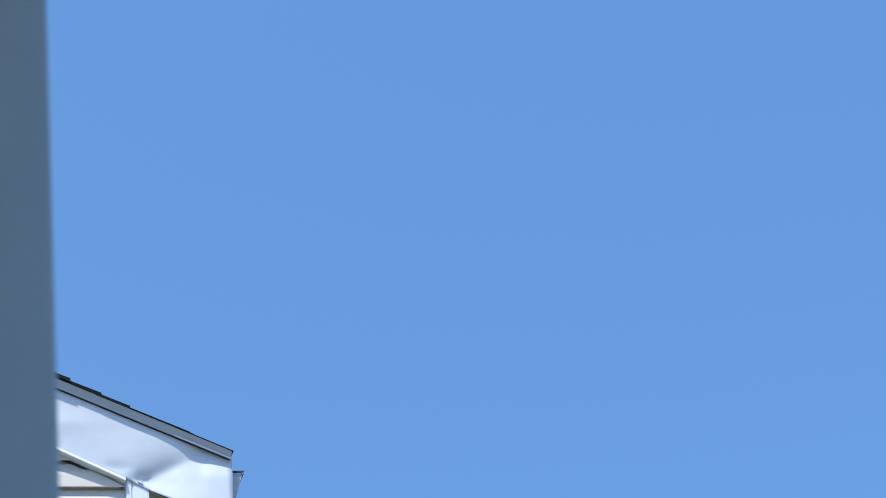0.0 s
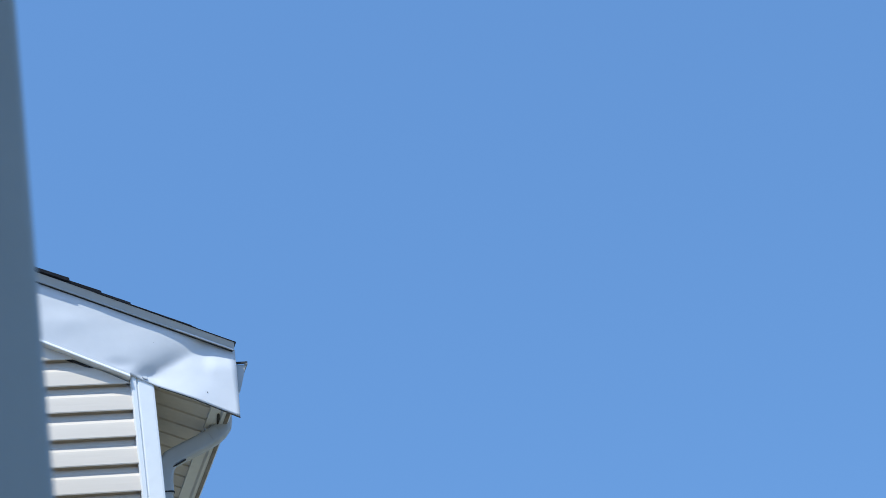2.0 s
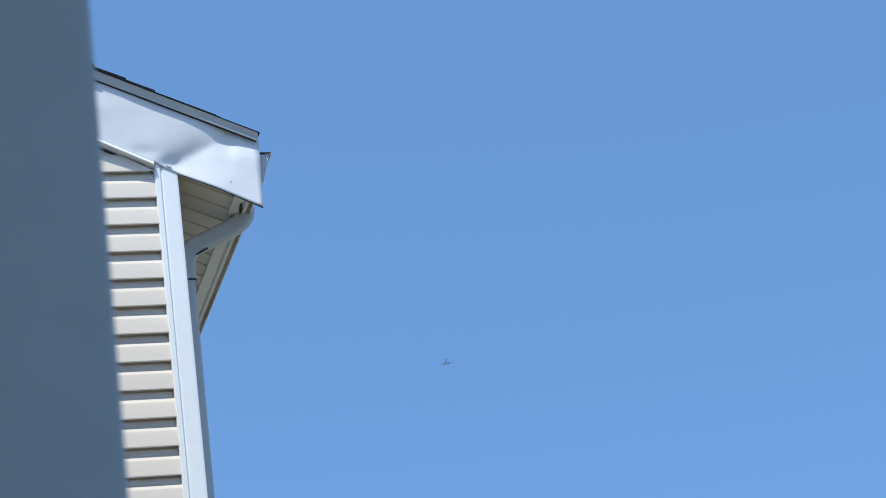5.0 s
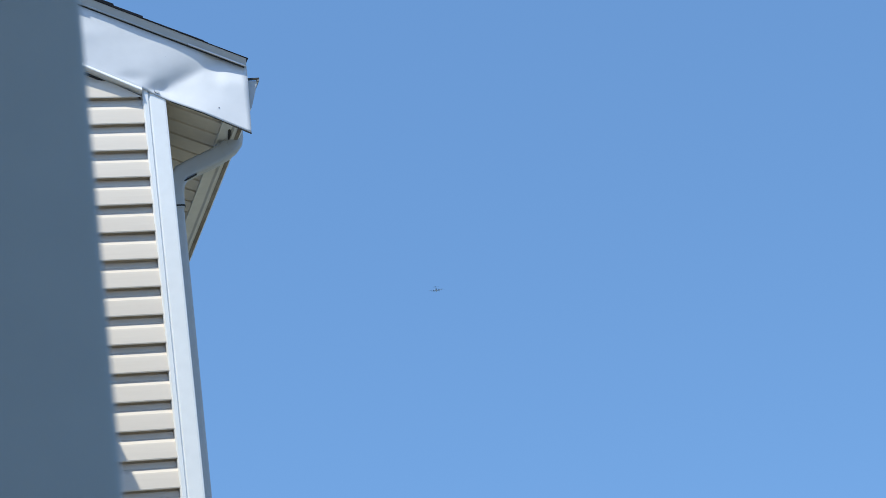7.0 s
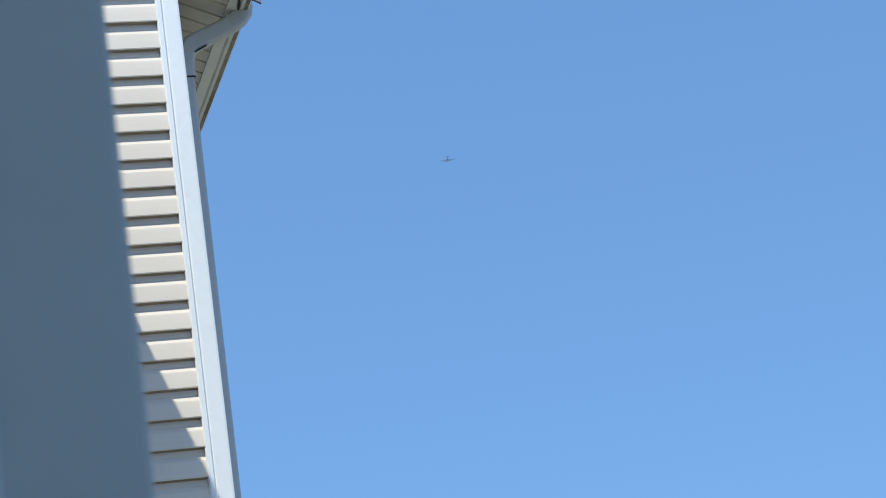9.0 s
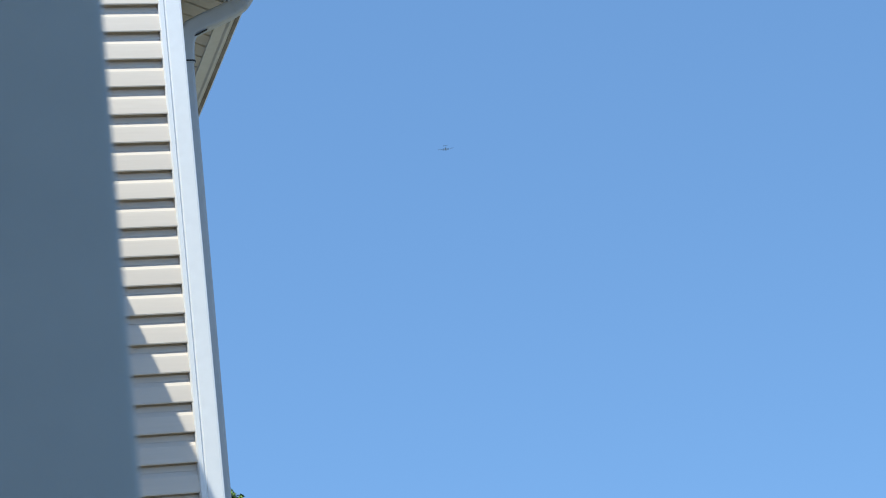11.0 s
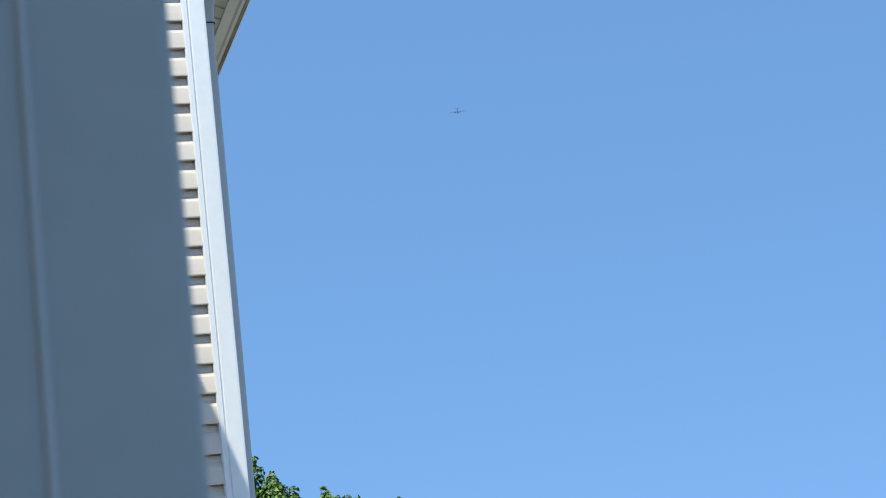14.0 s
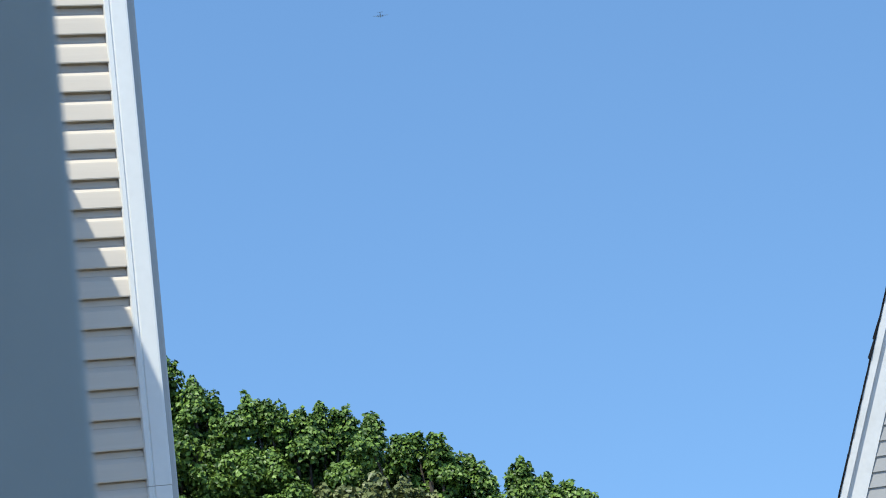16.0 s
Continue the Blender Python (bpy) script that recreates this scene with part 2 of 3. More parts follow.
# corner posts, in two lengths that meet at a joint
def corner_post(za, zb, proud):
    o = [(-0.006, 0.016), (-0.006, -0.0115), (-0.0012, -0.019), (0.012, -0.019), (0.0145, -0.016), (0.0165, -0.0125), (0.0185, -0.0125), (0.0205, -0.016), (0.0225, -0.0165),
         (0.068, -0.0165), (0.0745, -0.015), (0.0765, -0.0105), (0.0755, 0.075), (0.0772, 0.075), (0.0772, 0.095), (0.06, 0.095), (0.06, 0.016)]
    return prism(bmesh.new(), [(x + proud * (1 if x > 0.07 else 0), y - proud * (1 if y < 0 else 0)) for x, y in o], 2, za, zb)


bm = corner_post(2.468, 4.856, 0.0)
for v in bm.verts:
    if v.co.z > 4.8:
        v.co.z = rake_bottom(v.co.x) + ((0.003 if v.co.x < 0.05 else 0.0) if v.co.y < 0.02 else -0.01)
part("corner_post", bm, WHITE_TRIM, house, "white vinyl corner post")
part("corner_post", corner_post(0.15, 2.4665, -0.0012), WHITE_TRIM, house, "white vinyl corner post")

# rake board: one bent sheet of painted aluminium with a crease where it runs out to the eave
def rake_y(x, z):
    y = -0.032
    crease = 4.847 + (x - 0.048) * (4.949 - 4.847) / (0.263 - 0.048)
    below = crease - z
    y -= 0.055 * smoothstep(-0.01, 0.06, x) * max(0.0, below)
    fall = max(0.0, 1 - below / 0.17) if below > 0 else math.exp(-(-below / 0.046) ** 1.3)
    y += 0.0222 * smoothstep(0.0, 0.07, x) * (1 - 0.55 * smoothstep(0.11, 0.26, x)) * (1 - smoothstep(0.25, 0.31, x)) * fall
    y += 0.009 * math.exp(-((x - 0.035) / 0.055) ** 2 - ((z - 4.845) / 0.03) ** 2)
    y += 0.005 * math.exp(-((x + 0.03) / 0.05) ** 2 - ((z - 4.895) / 0.022) ** 2)
    y += 0.010 * smoothstep(0.20, 0.30, x) * smoothstep(4.85, 4.93, z)
    y -= 0.004 * math.exp(-((x + 0.22) / 0.09) ** 2 - ((z - 5.07) / 0.04) ** 2)
    y = min(y, -0.0212 + 0.45 * max(0.0, z - rake_bottom(x)))
    y += 0.0016 * noise.noise((x * 5, z * 9, 2.0)) + 0.0005 * noise.noise((x * 16, z * 22, 7.0))
    return y


def rake_sheet():
    bm = bmesh.new()
    xs = [RIDGE + (i / 24) * (-0.45 - RIDGE) for i in range(24)] + [-0.45 + 0.0125 * i for i in range(65)]
    xs = [x for x in xs if x < 0.363] + [0.363]
    rows = 26
    front, back = [], []
    for x in xs:
        lo, hi = rake_bottom(x), rake_top(x) - 0.02
        xr = x
        col, colb = [], []
        for j in range(rows + 1):
            z = lo + (hi - lo) * j / rows
            sx = xr + (0.014 * j / rows if x > 0.3625 else 0)
            y = rake_y(x, z)
            col.append(bm.verts.new((sx, y, z)))
            colb.append(bm.verts.new((sx, y + 0.004, z)))
        front.append(col)
        back.append(colb)
    for i in range(len(xs) - 1):
        for j in range(rows):
            bm.faces.new((front[i][j], front[i + 1][j], front[i + 1][j + 1], front[i][j + 1]))
            bm.faces.new((back[i][j], back[i][j + 1], back[i + 1][j + 1], back[i + 1][j]))
        bm.faces.new((front[i][0], back[i][0], back[i + 1][0], front[i + 1][0]))
    for j in range(rows):
        bm.faces.new((front[-1][j], back[-1][j], back[-1][j + 1], front[-1][j + 1]))
    return bm


rake = part("rake_board", rake_sheet(), RAKE_METAL, house, "creased white aluminium rake board", smooth=True)
for p in rake.data.polygons:
    p.use_smooth = abs(p.normal.y) > 0.5

# dark strip as shade under the rake board's foot, wider towards the eave
bm = bmesh.new()
rings = []
for i in range(13):
    x = 0.09 + 0.2735 * i / 12
    y, z, t = rake_y(x, rake_bottom(x)), rake_bottom(x), 0.0008 + 0.0034 * (i / 12) ** 1.5
    rings.append([bm.verts.new(c) for c in ((x, y + 0.0006, z - 0.0002), (x, y + 0.0006, z - t), (x, y + 0.0055, z - t), (x, y + 0.0055, z - 0.0002))])
for r, q in zip(rings, rings[1:]):
    for i in range(4):
        bm.faces.new((r[i], r[(i + 1) % 4], q[(i + 1) % 4], q[i]))
bm.faces.new(rings[0])
bm.faces.new(rings[-1])
part("hem_shade", bm, JOINT_SHADE, rake, "dark strip that stands in for shade under the rake board")

# turned-under edge of the rake board and its narrow soffit back to the wall
def along_rake(bm, section, xa, xb, low):
    n = len(section)
    rings = []
    for x in (xa, xb):
        z = low(x)
        rings.append([bm.verts.new((x, y, z + dz)) for y, dz in section])
    for i in range(n):
        bm.faces.new((rings[0][i], rings[0][(i + 1) % n], rings[1][(i + 1) % n], rings[1][i]))
    bm.faces.new(rings[0])
    bm.faces.new(rings[1])
    return bm


part("rake_hem", along_rake(bmesh.new(), [(-0.0345, -0.003), (-0.024, -0.003), (-0.024, 0.005), (-0.0345, 0.005)], RIDGE, -0.008, rake_low), RAKE_METAL, house)
part("rake_soffit", along_rake(bmesh.new(), [(-0.0235, 0.001), (0.018, -0.002), (0.018, 0.006), (-0.0235, 0.008)], RIDGE, -0.008, rake_low), WHITE_TRIM, house)
part("frieze_trim", along_rake(bmesh.new(), [(-0.0352, -0.0035), (-0.0392, -0.0120), (-0.0385, -0.0150), (-0.016, -0.0155), (0.018, -0.0155), (0.018, -0.0035)], RIDGE, -0.008, rake_low), WHITE_TRIM, house, "white trim strip under the rake board")
# dark strip painted for the rake overhang's shadow below the trim
part("trim_shade", along_rake(bmesh.new(), [(0.001, -0.0158), (0.001, -0.0240), (0.012, -0.0240), (0.012, -0.0158)], RIDGE, -0.012, rake_low), JOINT_SHADE, house, "dark strip that stands in for the shadow under the rake trim")

# drip edge along the rake, leaning out under the shingles, with a small lip
part("drip_edge", along_rake(bmesh.new(), [(-0.0580, 0.0035), (-0.0435, -0.0215), (-0.0455, -0.0230), (-0.0455, -0.0260), (-0.0360, -0.0260), (-0.0300, -0.0145), (-0.0080, 0.0035)],
                             RIDGE, 0.372, rake_top), DRIP_METAL, house, "folded white metal drip edge")
part("drip_lip", along_rake(bmesh.new(), [(-0.0480, -0.0220), (-0.0480, -0.0265), (-0.0453, -0.0265), (-0.0453, -0.0220)], 0.17, 0.368, rake_top), RAKE_METAL, house)

# dark strip as the shade in the joint below the drip edge
part("drip_shade", along_rake(bmesh.new(), [(-0.0400, -0.0262), (-0.0400, -0.0285), (-0.0325, -0.0285), (-0.0325, -0.0262)], RIDGE, 0.366, rake_top), JOINT_SHADE, house, "dark strip for the shaded open joint under the drip edge")

# nail heads on the rake board
for x, z, r in ((0.258, 4.768, 0.0023), (0.088, 4.975, 0.0010)):
    bm = bmesh.new()
    bmesh.ops.create_cone(bm, cap_ends=True, segments=10, radius1=r, radius2=r * 0.7, depth=0.003)
    bmesh.ops.rotate(bm, verts=bm.verts[:], cent=(0, 0, 0), matrix=Matrix.Rotation(radians(90), 3, "X"))
    bmesh.ops.translate(bm, verts=bm.verts[:], vec=(x, rake_y(x, z) - 0.001, z))
    part("nail_head", bm, PLANE_METAL, rake, "dull grey nail head")

# torn lip where the rake board folds over the corner post
bm = bmesh.new()
prism(bm, [(0.036, 4.848), (0.040, 4.852), (0.044, 4.849), (0.050, 4.851), (0.055, 4.843), (0.049, 4.838), (0.041, 4.842)], 1, -0.0235, -0.014)
part("folded_tab", bm, RAKE_METAL, rake, "bent white metal tab")

# shingle courses along the rake edge
slope = math.atan(PITCH)
rnd = random.Random(4)
ends = [0.378, 0.24, 0.225, 0.015, -0.085, -0.195, -0.34, -0.50, -0.64, -0.78, -0.92, -1.06, -1.20, -1.34, -1.48, -1.62, -1.76, -1.90, -2.04, -2.18, -2.32]
for i, xe in enumerate(ends):
    length = 0.33 if i else 0.25
    lift = (0.0, 0.0, 0.001, 0.002, 0.003, 0.004)[min(i, 5)]
    thick = (0.002, 0.003, 0.0045, 0.009, 0.011, 0.014)[min(i, 5)]
    for j in range(3):
        bm = bmesh.new()
        over = (-0.062 if i < 5 else -0.069) - 0.001 * rnd.random() if j == 0 else -0.1 + j * 0.42 + 0.002
        y1 = -0.1 + (j + 1) * 0.42
        wob = rnd.uniform(-0.001, 0.001)
        o = []
        for x, dz in ((xe, lift + wob), (xe, lift + thick + wob), (xe - length, lift * 0.1 + thick * 0.5), (xe - length, lift * 0.1)):
            o.append((x, rake_top(x) + 0.002 + dz))
        prism(bm, o, 1, over, y1)
        part("shingle", bm, SHINGLE, house)

# sloped soffit panels along the eave, each with a groove at its edge
def soffit_z(x):
    return 4.785 + 0.43 * (0.298 - x)


soffit = part("eave_soffit", prism(bmesh.new(), [(0.02, soffit_z(0.02) + 0.03), (0.33, soffit_z(0.33) + 0.03), (0.33, soffit_z(0.33) + 0.045), (0.02, soffit_z(0.02) + 0.045)], 1, 0.022, DEPTH),
              SOFFIT, house)
mesh = None
STEP = 0.1135
for i in range(75):
    if mesh is None:
        bm = bmesh.new()
        prof = [(0.0, 0.018), (0.002, 0.015), (0.011, 0.015), (0.013, 0.0), (STEP - 0.004, 0.0), (STEP - 0.001, 0.012), (STEP - 0.001, 0.02), (0.0, 0.02)]
        a = [bm.verts.new((0.078, y, soffit_z(0.078) + z)) for y, z in prof]
        b = [bm.verts.new((0.298, y, soffit_z(0.298) + z)) for y, z in prof]
        n = len(prof)
        for q in range(n):
            bm.faces.new((a[q], a[(q + 1) % n], b[(q + 1) % n], b[q]))
        bm.faces.new(a)
        bm.faces.new(b)
        first = part("panel", bm, SOFFIT, soffit)
        mesh = first.data
        first.location.y = 0.02
    else:
        p = link("panel", mesh, SOFFIT, soffit)
        p.location.y = 0.02 + STEP * i

# channel that carries the soffit at the fascia, and the fascia itself
part("fascia", prism(bmesh.new(), [(0.296, 4.778), (0.338, 4.778), (0.338, 4.90), (0.326, 4.90), (0.326, 4.79), (0.296, 4.79)],
                     1, -0.01, DEPTH), GUTTER, house, "white aluminium fascia")

# gutter with its ogee front, rolled lip and end cap
def gutter_outline(inner):
    base = [(0.341, 4.885), (0.341, 4.783), (0.348, 4.776), (0.378, 4.777), (0.384, 4.783), (0.3905, 4.803), (0.397, 4.824), (0.404, 4.846), (0.409, 4.866), (0.413, 4.881), (0.420, 4.886)]
    inside = [(0.417, 4.889), (0.410, 4.886), (0.405, 4.867), (0.400, 4.847), (0.393, 4.825), (0.3865, 4.805), (0.380, 4.786), (0.376, 4.781), (0.350, 4.780), (0.345, 4.785), (0.345, 4.885)]
    return base + inside if inner else base


gutter = part("gutter", prism(bmesh.new(), gutter_outline(True), 1, 0.0, DEPTH), GUTTER, house, "white enamelled eave gutter")
# end cap in the darkened enamel, for dirt and shade alike
part("end_cap", prism(bmesh.new(), gutter_outline(False), 1, -0.0025, 0.0005), SPOUT, gutter, "dirty white gutter end cap, toned darker as in shade")
part("grimy_seam", prism(bmesh.new(), [(0.361, 4.7748), (0.3755, 4.7748), (0.3755, 4.7766), (0.361, 4.7766)], 1, 0.002, DEPTH), STAIN, gutter, "brown grime along the gutter bottom")
part("cap_rim", prism(bmesh.new(), [(0.346, 4.8865), (0.408, 4.8885), (0.4215, 4.8935), (0.4215, 4.8965), (0.346, 4.8945)], 1, -0.009, -0.0027), JOINT_SHADE, gutter, "black rim of the end cap")
# lip toned dark for wear and for the shading along the gutter front
part("lip", prism(bmesh.new(), [(0.413, 4.884), (0.4205, 4.884), (0.422, 4.8885), (0.4205, 4.893), (0.413, 4.893), (0.412, 4.8885)], 1, -0.008, DEPTH), WEATHERED, gutter, "weathered gutter lip, toned dark for its shading")

# downspout: outlet, elbow, slanting run, elbow, straight pipe
section = rounded(0.067, 0.050, 0.013)
SY = 0.30
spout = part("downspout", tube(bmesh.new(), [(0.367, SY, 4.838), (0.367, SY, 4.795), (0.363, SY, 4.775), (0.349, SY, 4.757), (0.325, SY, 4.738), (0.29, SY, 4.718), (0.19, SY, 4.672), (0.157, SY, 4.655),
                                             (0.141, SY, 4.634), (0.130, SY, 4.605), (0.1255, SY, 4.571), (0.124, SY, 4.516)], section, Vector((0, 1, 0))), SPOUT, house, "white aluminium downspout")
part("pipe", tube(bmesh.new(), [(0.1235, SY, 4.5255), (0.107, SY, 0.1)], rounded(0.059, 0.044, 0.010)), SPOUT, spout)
part("collar", tube(bmesh.new(), [(0.124, SY, 4.527), (0.124, SY, 4.521)], rounded(0.071, 0.053, 0.012)), JOINT_SHADE, spout, "dark joint line of the downspout")
for xx, zz in ((0.312, 4.735), (0.345, 4.755)):
    part("crimp", tube(bmesh.new(), [(xx - 0.003, SY, zz - 0.0017), (xx + 0.003, SY, zz + 0.0017)], rounded(0.0695, 0.0525, 0.013)), SPOUT, spout)
part("seam", prism(bmesh.new(), [(0.163, 4.6175), (0.211, 4.6425), (0.211, 4.6460), (0.162, 4.6210)], 1, SY - 0.026, SY - 0.015), JOINT_SHADE, spout, "dark open seam under the slanting pipe")
part("outlet", prism(bmesh.new(), [(0.3275, 0.186), (0.3315, 0.178), (0.3365, 0.186), (0.3425, 0.225), (0.344, 0.268), (0.341, 0.276), (0.3365, 0.262), (0.331, 0.222)], 2, 4.7742, 4.7776), JOINT_SHADE, spout, "dark gap at the gutter outlet")

# ---- unseen low side roof, added to shade the foot of the gable wall ----
lean = empty("added_side_roof", pose(0, 0, 0), "unseen low dark-shingled roof added to shade the gable wall", "porch roof")
EDGE = -0.335 * 1.6
part("slab", prism(bmesh.new(), [(EDGE, FIRST + 1.6), (EDGE, FIRST + 1.48), (-3.4, FIRST + 1.48), (-3.4, FIRST + 1.9)], 1, -1.6, -0.42), SHINGLE, lean)
part("wall", box(bmesh.new(), (-3.2, -1.5, 0), (-0.8, -1.4, FIRST + 1.478)), VINYL, lean)

# ---- the porch where the camera stands; unseen roof added to shade the post ----
def upright(px, py, turn):
    """A square boxed porch column with eased edges, a raised seam up its faces, a base and a cap."""
    post = empty("porch_post", pose(px, py, 0.12, 0, 0, turn), "boxed porch post, its shade toned into pale grey paint", "post", "porch posts")
    w = 0.09
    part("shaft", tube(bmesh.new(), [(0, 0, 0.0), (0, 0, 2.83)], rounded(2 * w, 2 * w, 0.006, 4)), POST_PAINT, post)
    for a in (0, 90, 180, 270):
        bm = tube(bmesh.new(), [(0.0, -w, 0.13), (0.0, -w, 2.73)], circle(0.0032, 10))
        bmesh.ops.rotate(bm, verts=bm.verts[:], cent=(0, 0, 0), matrix=Matrix.Rotation(radians(a), 3, "Z"))
        part("seam_bead", bm, BEAD_PAINT, post, smooth=True)
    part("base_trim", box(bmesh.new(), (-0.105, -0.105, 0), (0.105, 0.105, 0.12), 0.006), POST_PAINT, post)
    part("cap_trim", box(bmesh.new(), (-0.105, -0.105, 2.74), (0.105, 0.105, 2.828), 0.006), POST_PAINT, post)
    return post


TURN = 12.0
ct, st = math.cos(radians(TURN)), math.sin(radians(TURN))
edge = Vector((-0.9343, -5.8184))
middle = edge - 0.09 * Vector((ct, st)) + 0.09 * Vector((-st, ct))
upright(middle.x, middle.y, TURN)
upright(-4.4, -5.76, 0.0)
porch = empty("porch", pose(0, 0, 0), "porch with a concrete floor and an unseen roof and ceiling added for shade", "porch", kind="structure")
part("slab", box(bmesh.new(), (-4.8, -10.4, -0.1), (-0.8, -5.55, 0.12), 0.01), CONCRETE, porch)
part("shade_ceiling", box(bmesh.new(), (-5.0, -10.4, 2.95), (-0.82, -5.6, 3.02)), PORCH_WOOD, porch)
part("porch_roof", prism(bmesh.new(), [(-10.4, 3.8), (-5.5, 3.024), (-5.5, 3.1), (-10.4, 3.9)], 0, -5.1, -0.78), SHINGLE, porch)
part("back_wall", box(bmesh.new(), (-5.0, -10.6, -0.1), (-0.82, -10.404, 3.79)), VINYL, porch)

# ---- neighbouring grey house ----
def neighbour():
    """A gambrel-ended house; local x runs across the end wall from its middle, local y into the house."""
    h = empty("neighbour_house", pose(7.664, 4.863, 0, 0, 0, -33), "grey clapboard house with a gambrel roof and white rake trim", "house")
    lean, low, knee, peak = 0.395, 1.9, 4.6, 5.32

    def edge(z):
        return -2.454 + (z - 2.615) * lean

    def inner(z, off):
        """Half the width of the end wall at a height, set in by off."""
        if z < low:
            return -edge(low) - off
        if z < knee:
            return -edge(z) - off
        return max(0.0, -edge(knee) * (peak - z) / (peak - knee) - off * 2)
    outline = [(-inner(0, 0.1), 0.0), (inner(0, 0.1), 0.0), (inner(low, 0.1), low), (inner(knee - 0.01, 0.1), knee - 0.05), (0.0, peak - 0.16), (-inner(knee - 0.01, 0.1), knee - 0.05), (-inner(low, 0.1), low)]
    w = part("end_wall", prism(bmesh.new(), outline, 1, 0.0, 0.15), GREY_VINYL, h)

    def strips(name, a, b, ya, yb, mat, label=""):
        for s in (1, -1):
            o = [(s * (edge(low) + a), low), (s * (edge(low) + b), low), (s * (edge(knee) + b), knee), (s * (edge(knee) + a), knee)]
            part(name, prism(bmesh.new(), o, 1, ya, yb), mat, h, label)
            o = [(s * edge(knee), knee - a * 0.9), (0.0, peak - a * 0.9), (0.0, peak - b * 0.9), (s * edge(knee), knee - b * 0.9)]
            part(name, prism(bmesh.new(), o, 1, ya, yb), mat, h, label)
    strips("rake_board", 0.030, 0.190, -0.024, -0.0005, BRIGHT_TRIM, "white rake board")
    strips("rake_fascia", 0.010, 0.061, -0.058, -0.0245, BRIGHT_TRIM, "white rake fascia")
    strips("roof", -0.002, 0.0098, -0.062, 5.9, SHINGLE, "dark shingled gambrel roof slope")
    part("side_wall", box(bmesh.new(), (-inner(0, 0.1), 0.151, 0), (-inner(0, 0.22), 5.85, low + 0.05)), GREY_VINYL, h)
    part("side_wall", box(bmesh.new(), (inner(0, 0.22), 0.151, 0), (inner(0, 0.1), 5.85, low + 0.05)), GREY_VINYL, h)
    part("rear_wall", prism(bmesh.new(), outline, 1, 5.7, 5.82), GREY_VINYL, h)
    rr = random.Random(9)
    z = low
    while z < knee - 0.1:
        t = 0.003 + 0.005 * rr.random() + (0.012 if 3.52 < z < 3.66 else 0.0)
        zb = z + 0.125
        o = [(edge(z) - t, z - 0.008), (edge(z) + 0.004, z - 0.012), (edge(zb) + 0.004, zb), (edge(zb) - 0.003, zb)]
        part("shingle", prism(bmesh.new(), o, 1, -0.068 - 0.004 * rr.random(), 0.6), SHINGLE, h)
        z += 0.125
    for k in range(-25, 26):
        z = 2.652 + 0.1016 * k
        half = min(inner(z, 0.15), inner(z + 0.104, 0.15))
        if half > 0.15:
            part("plank", prism(bmesh.new(), [(-0.0005, z + 0.104), (-0.006, z + 0.104), (-0.017, z + 0.003), (-0.016, z), (-0.0005, z)], 0, -half, half), GREY_VINYL, w)
    return h


neighbour()


# ---- trees ----
# half of a lobed leaf, from stalk to tip; the other half mirrors it
HALF_LEAF = [(0.0, 0.0), (0.40, 0.08), (0.50, 0.50), (0.25, 0.70), (0.0, 1.0)]


def leaf_mesh(name, clumps, per, size, seed):
    """Many folded, lobed leaves set in clumps; each clump is (place, radius)."""
    rs = np.random.RandomState(seed)
    half = np.array(HALF_LEAF)
    shape = np.concatenate([half, half[3:0:-1] * np.array([-1, 1])])
    centre, radius = [], []
    for place, r in clumps:
        n = max(9, int(per * r * r))
        centre += [tuple(place)] * n
        radius += [r] * n
    centre, radius = np.array(centre), np.array(radius)
    n = len(radius)
    d = rs.normal(size=(n, 3))
    d[:, 2] = np.where(rs.uniform(size=n) < 0.75, np.abs(d[:, 2]), d[:, 2])
    d /= np.linalg.norm(d, axis=1)[:, None]
    p = centre + d * (radius * rs.uniform(0.2, 1.0, n) ** 0.4)[:, None] * np.array([1, 1, 0.9])
    up = d * 0.75 + np.array([-0.08, -0.15, 0.55]) + rs.normal(scale=0.42, size=(n, 3))
    up /= np.linalg.norm(up, axis=1)[:, None]
    tip = d * 0.5 + np.array([0, 0, -0.25]) + rs.normal(scale=0.6, size=(n, 3))
    tip -= up * (tip * up).sum(1)[:, None]
    tip /= np.linalg.norm(tip, axis=1)[:, None]
    side = np.cross(tip, up)
    s = (size * rs.uniform(0.6, 1.25, n))[:, None, None]
    fold = rs.uniform(0.1, 0.5, n)[:, None]
    lift = fold * np.abs(shape[:, 0])[None] - 0.28 * (shape[:, 1] ** 2)[None]
    pts = p[:, None] + s * (shape[None, :, :1] * side[:, None] + shape[None, :, 1:] * tip[:, None] + lift[:, :, None] * up[:, None])
    k = len(shape)
    loops = (np.arange(n)[:, None] * k + np.array([0, 1, 2, 3, 4, 4, 5, 6, 7, 0])[None]).ravel()
    me = bpy.data.meshes.new(name)
    me.vertices.add(n * k)
    me.vertices.foreach_set("co", pts.ravel())
    me.loops.add(len(loops))
    me.loops.foreach_set("vertex_index", loops)
    me.polygons.add(n * 2)
    me.polygons.foreach_set("loop_start", np.arange(n * 2) * 5)
    me.update(calc_edges=True)
    return me


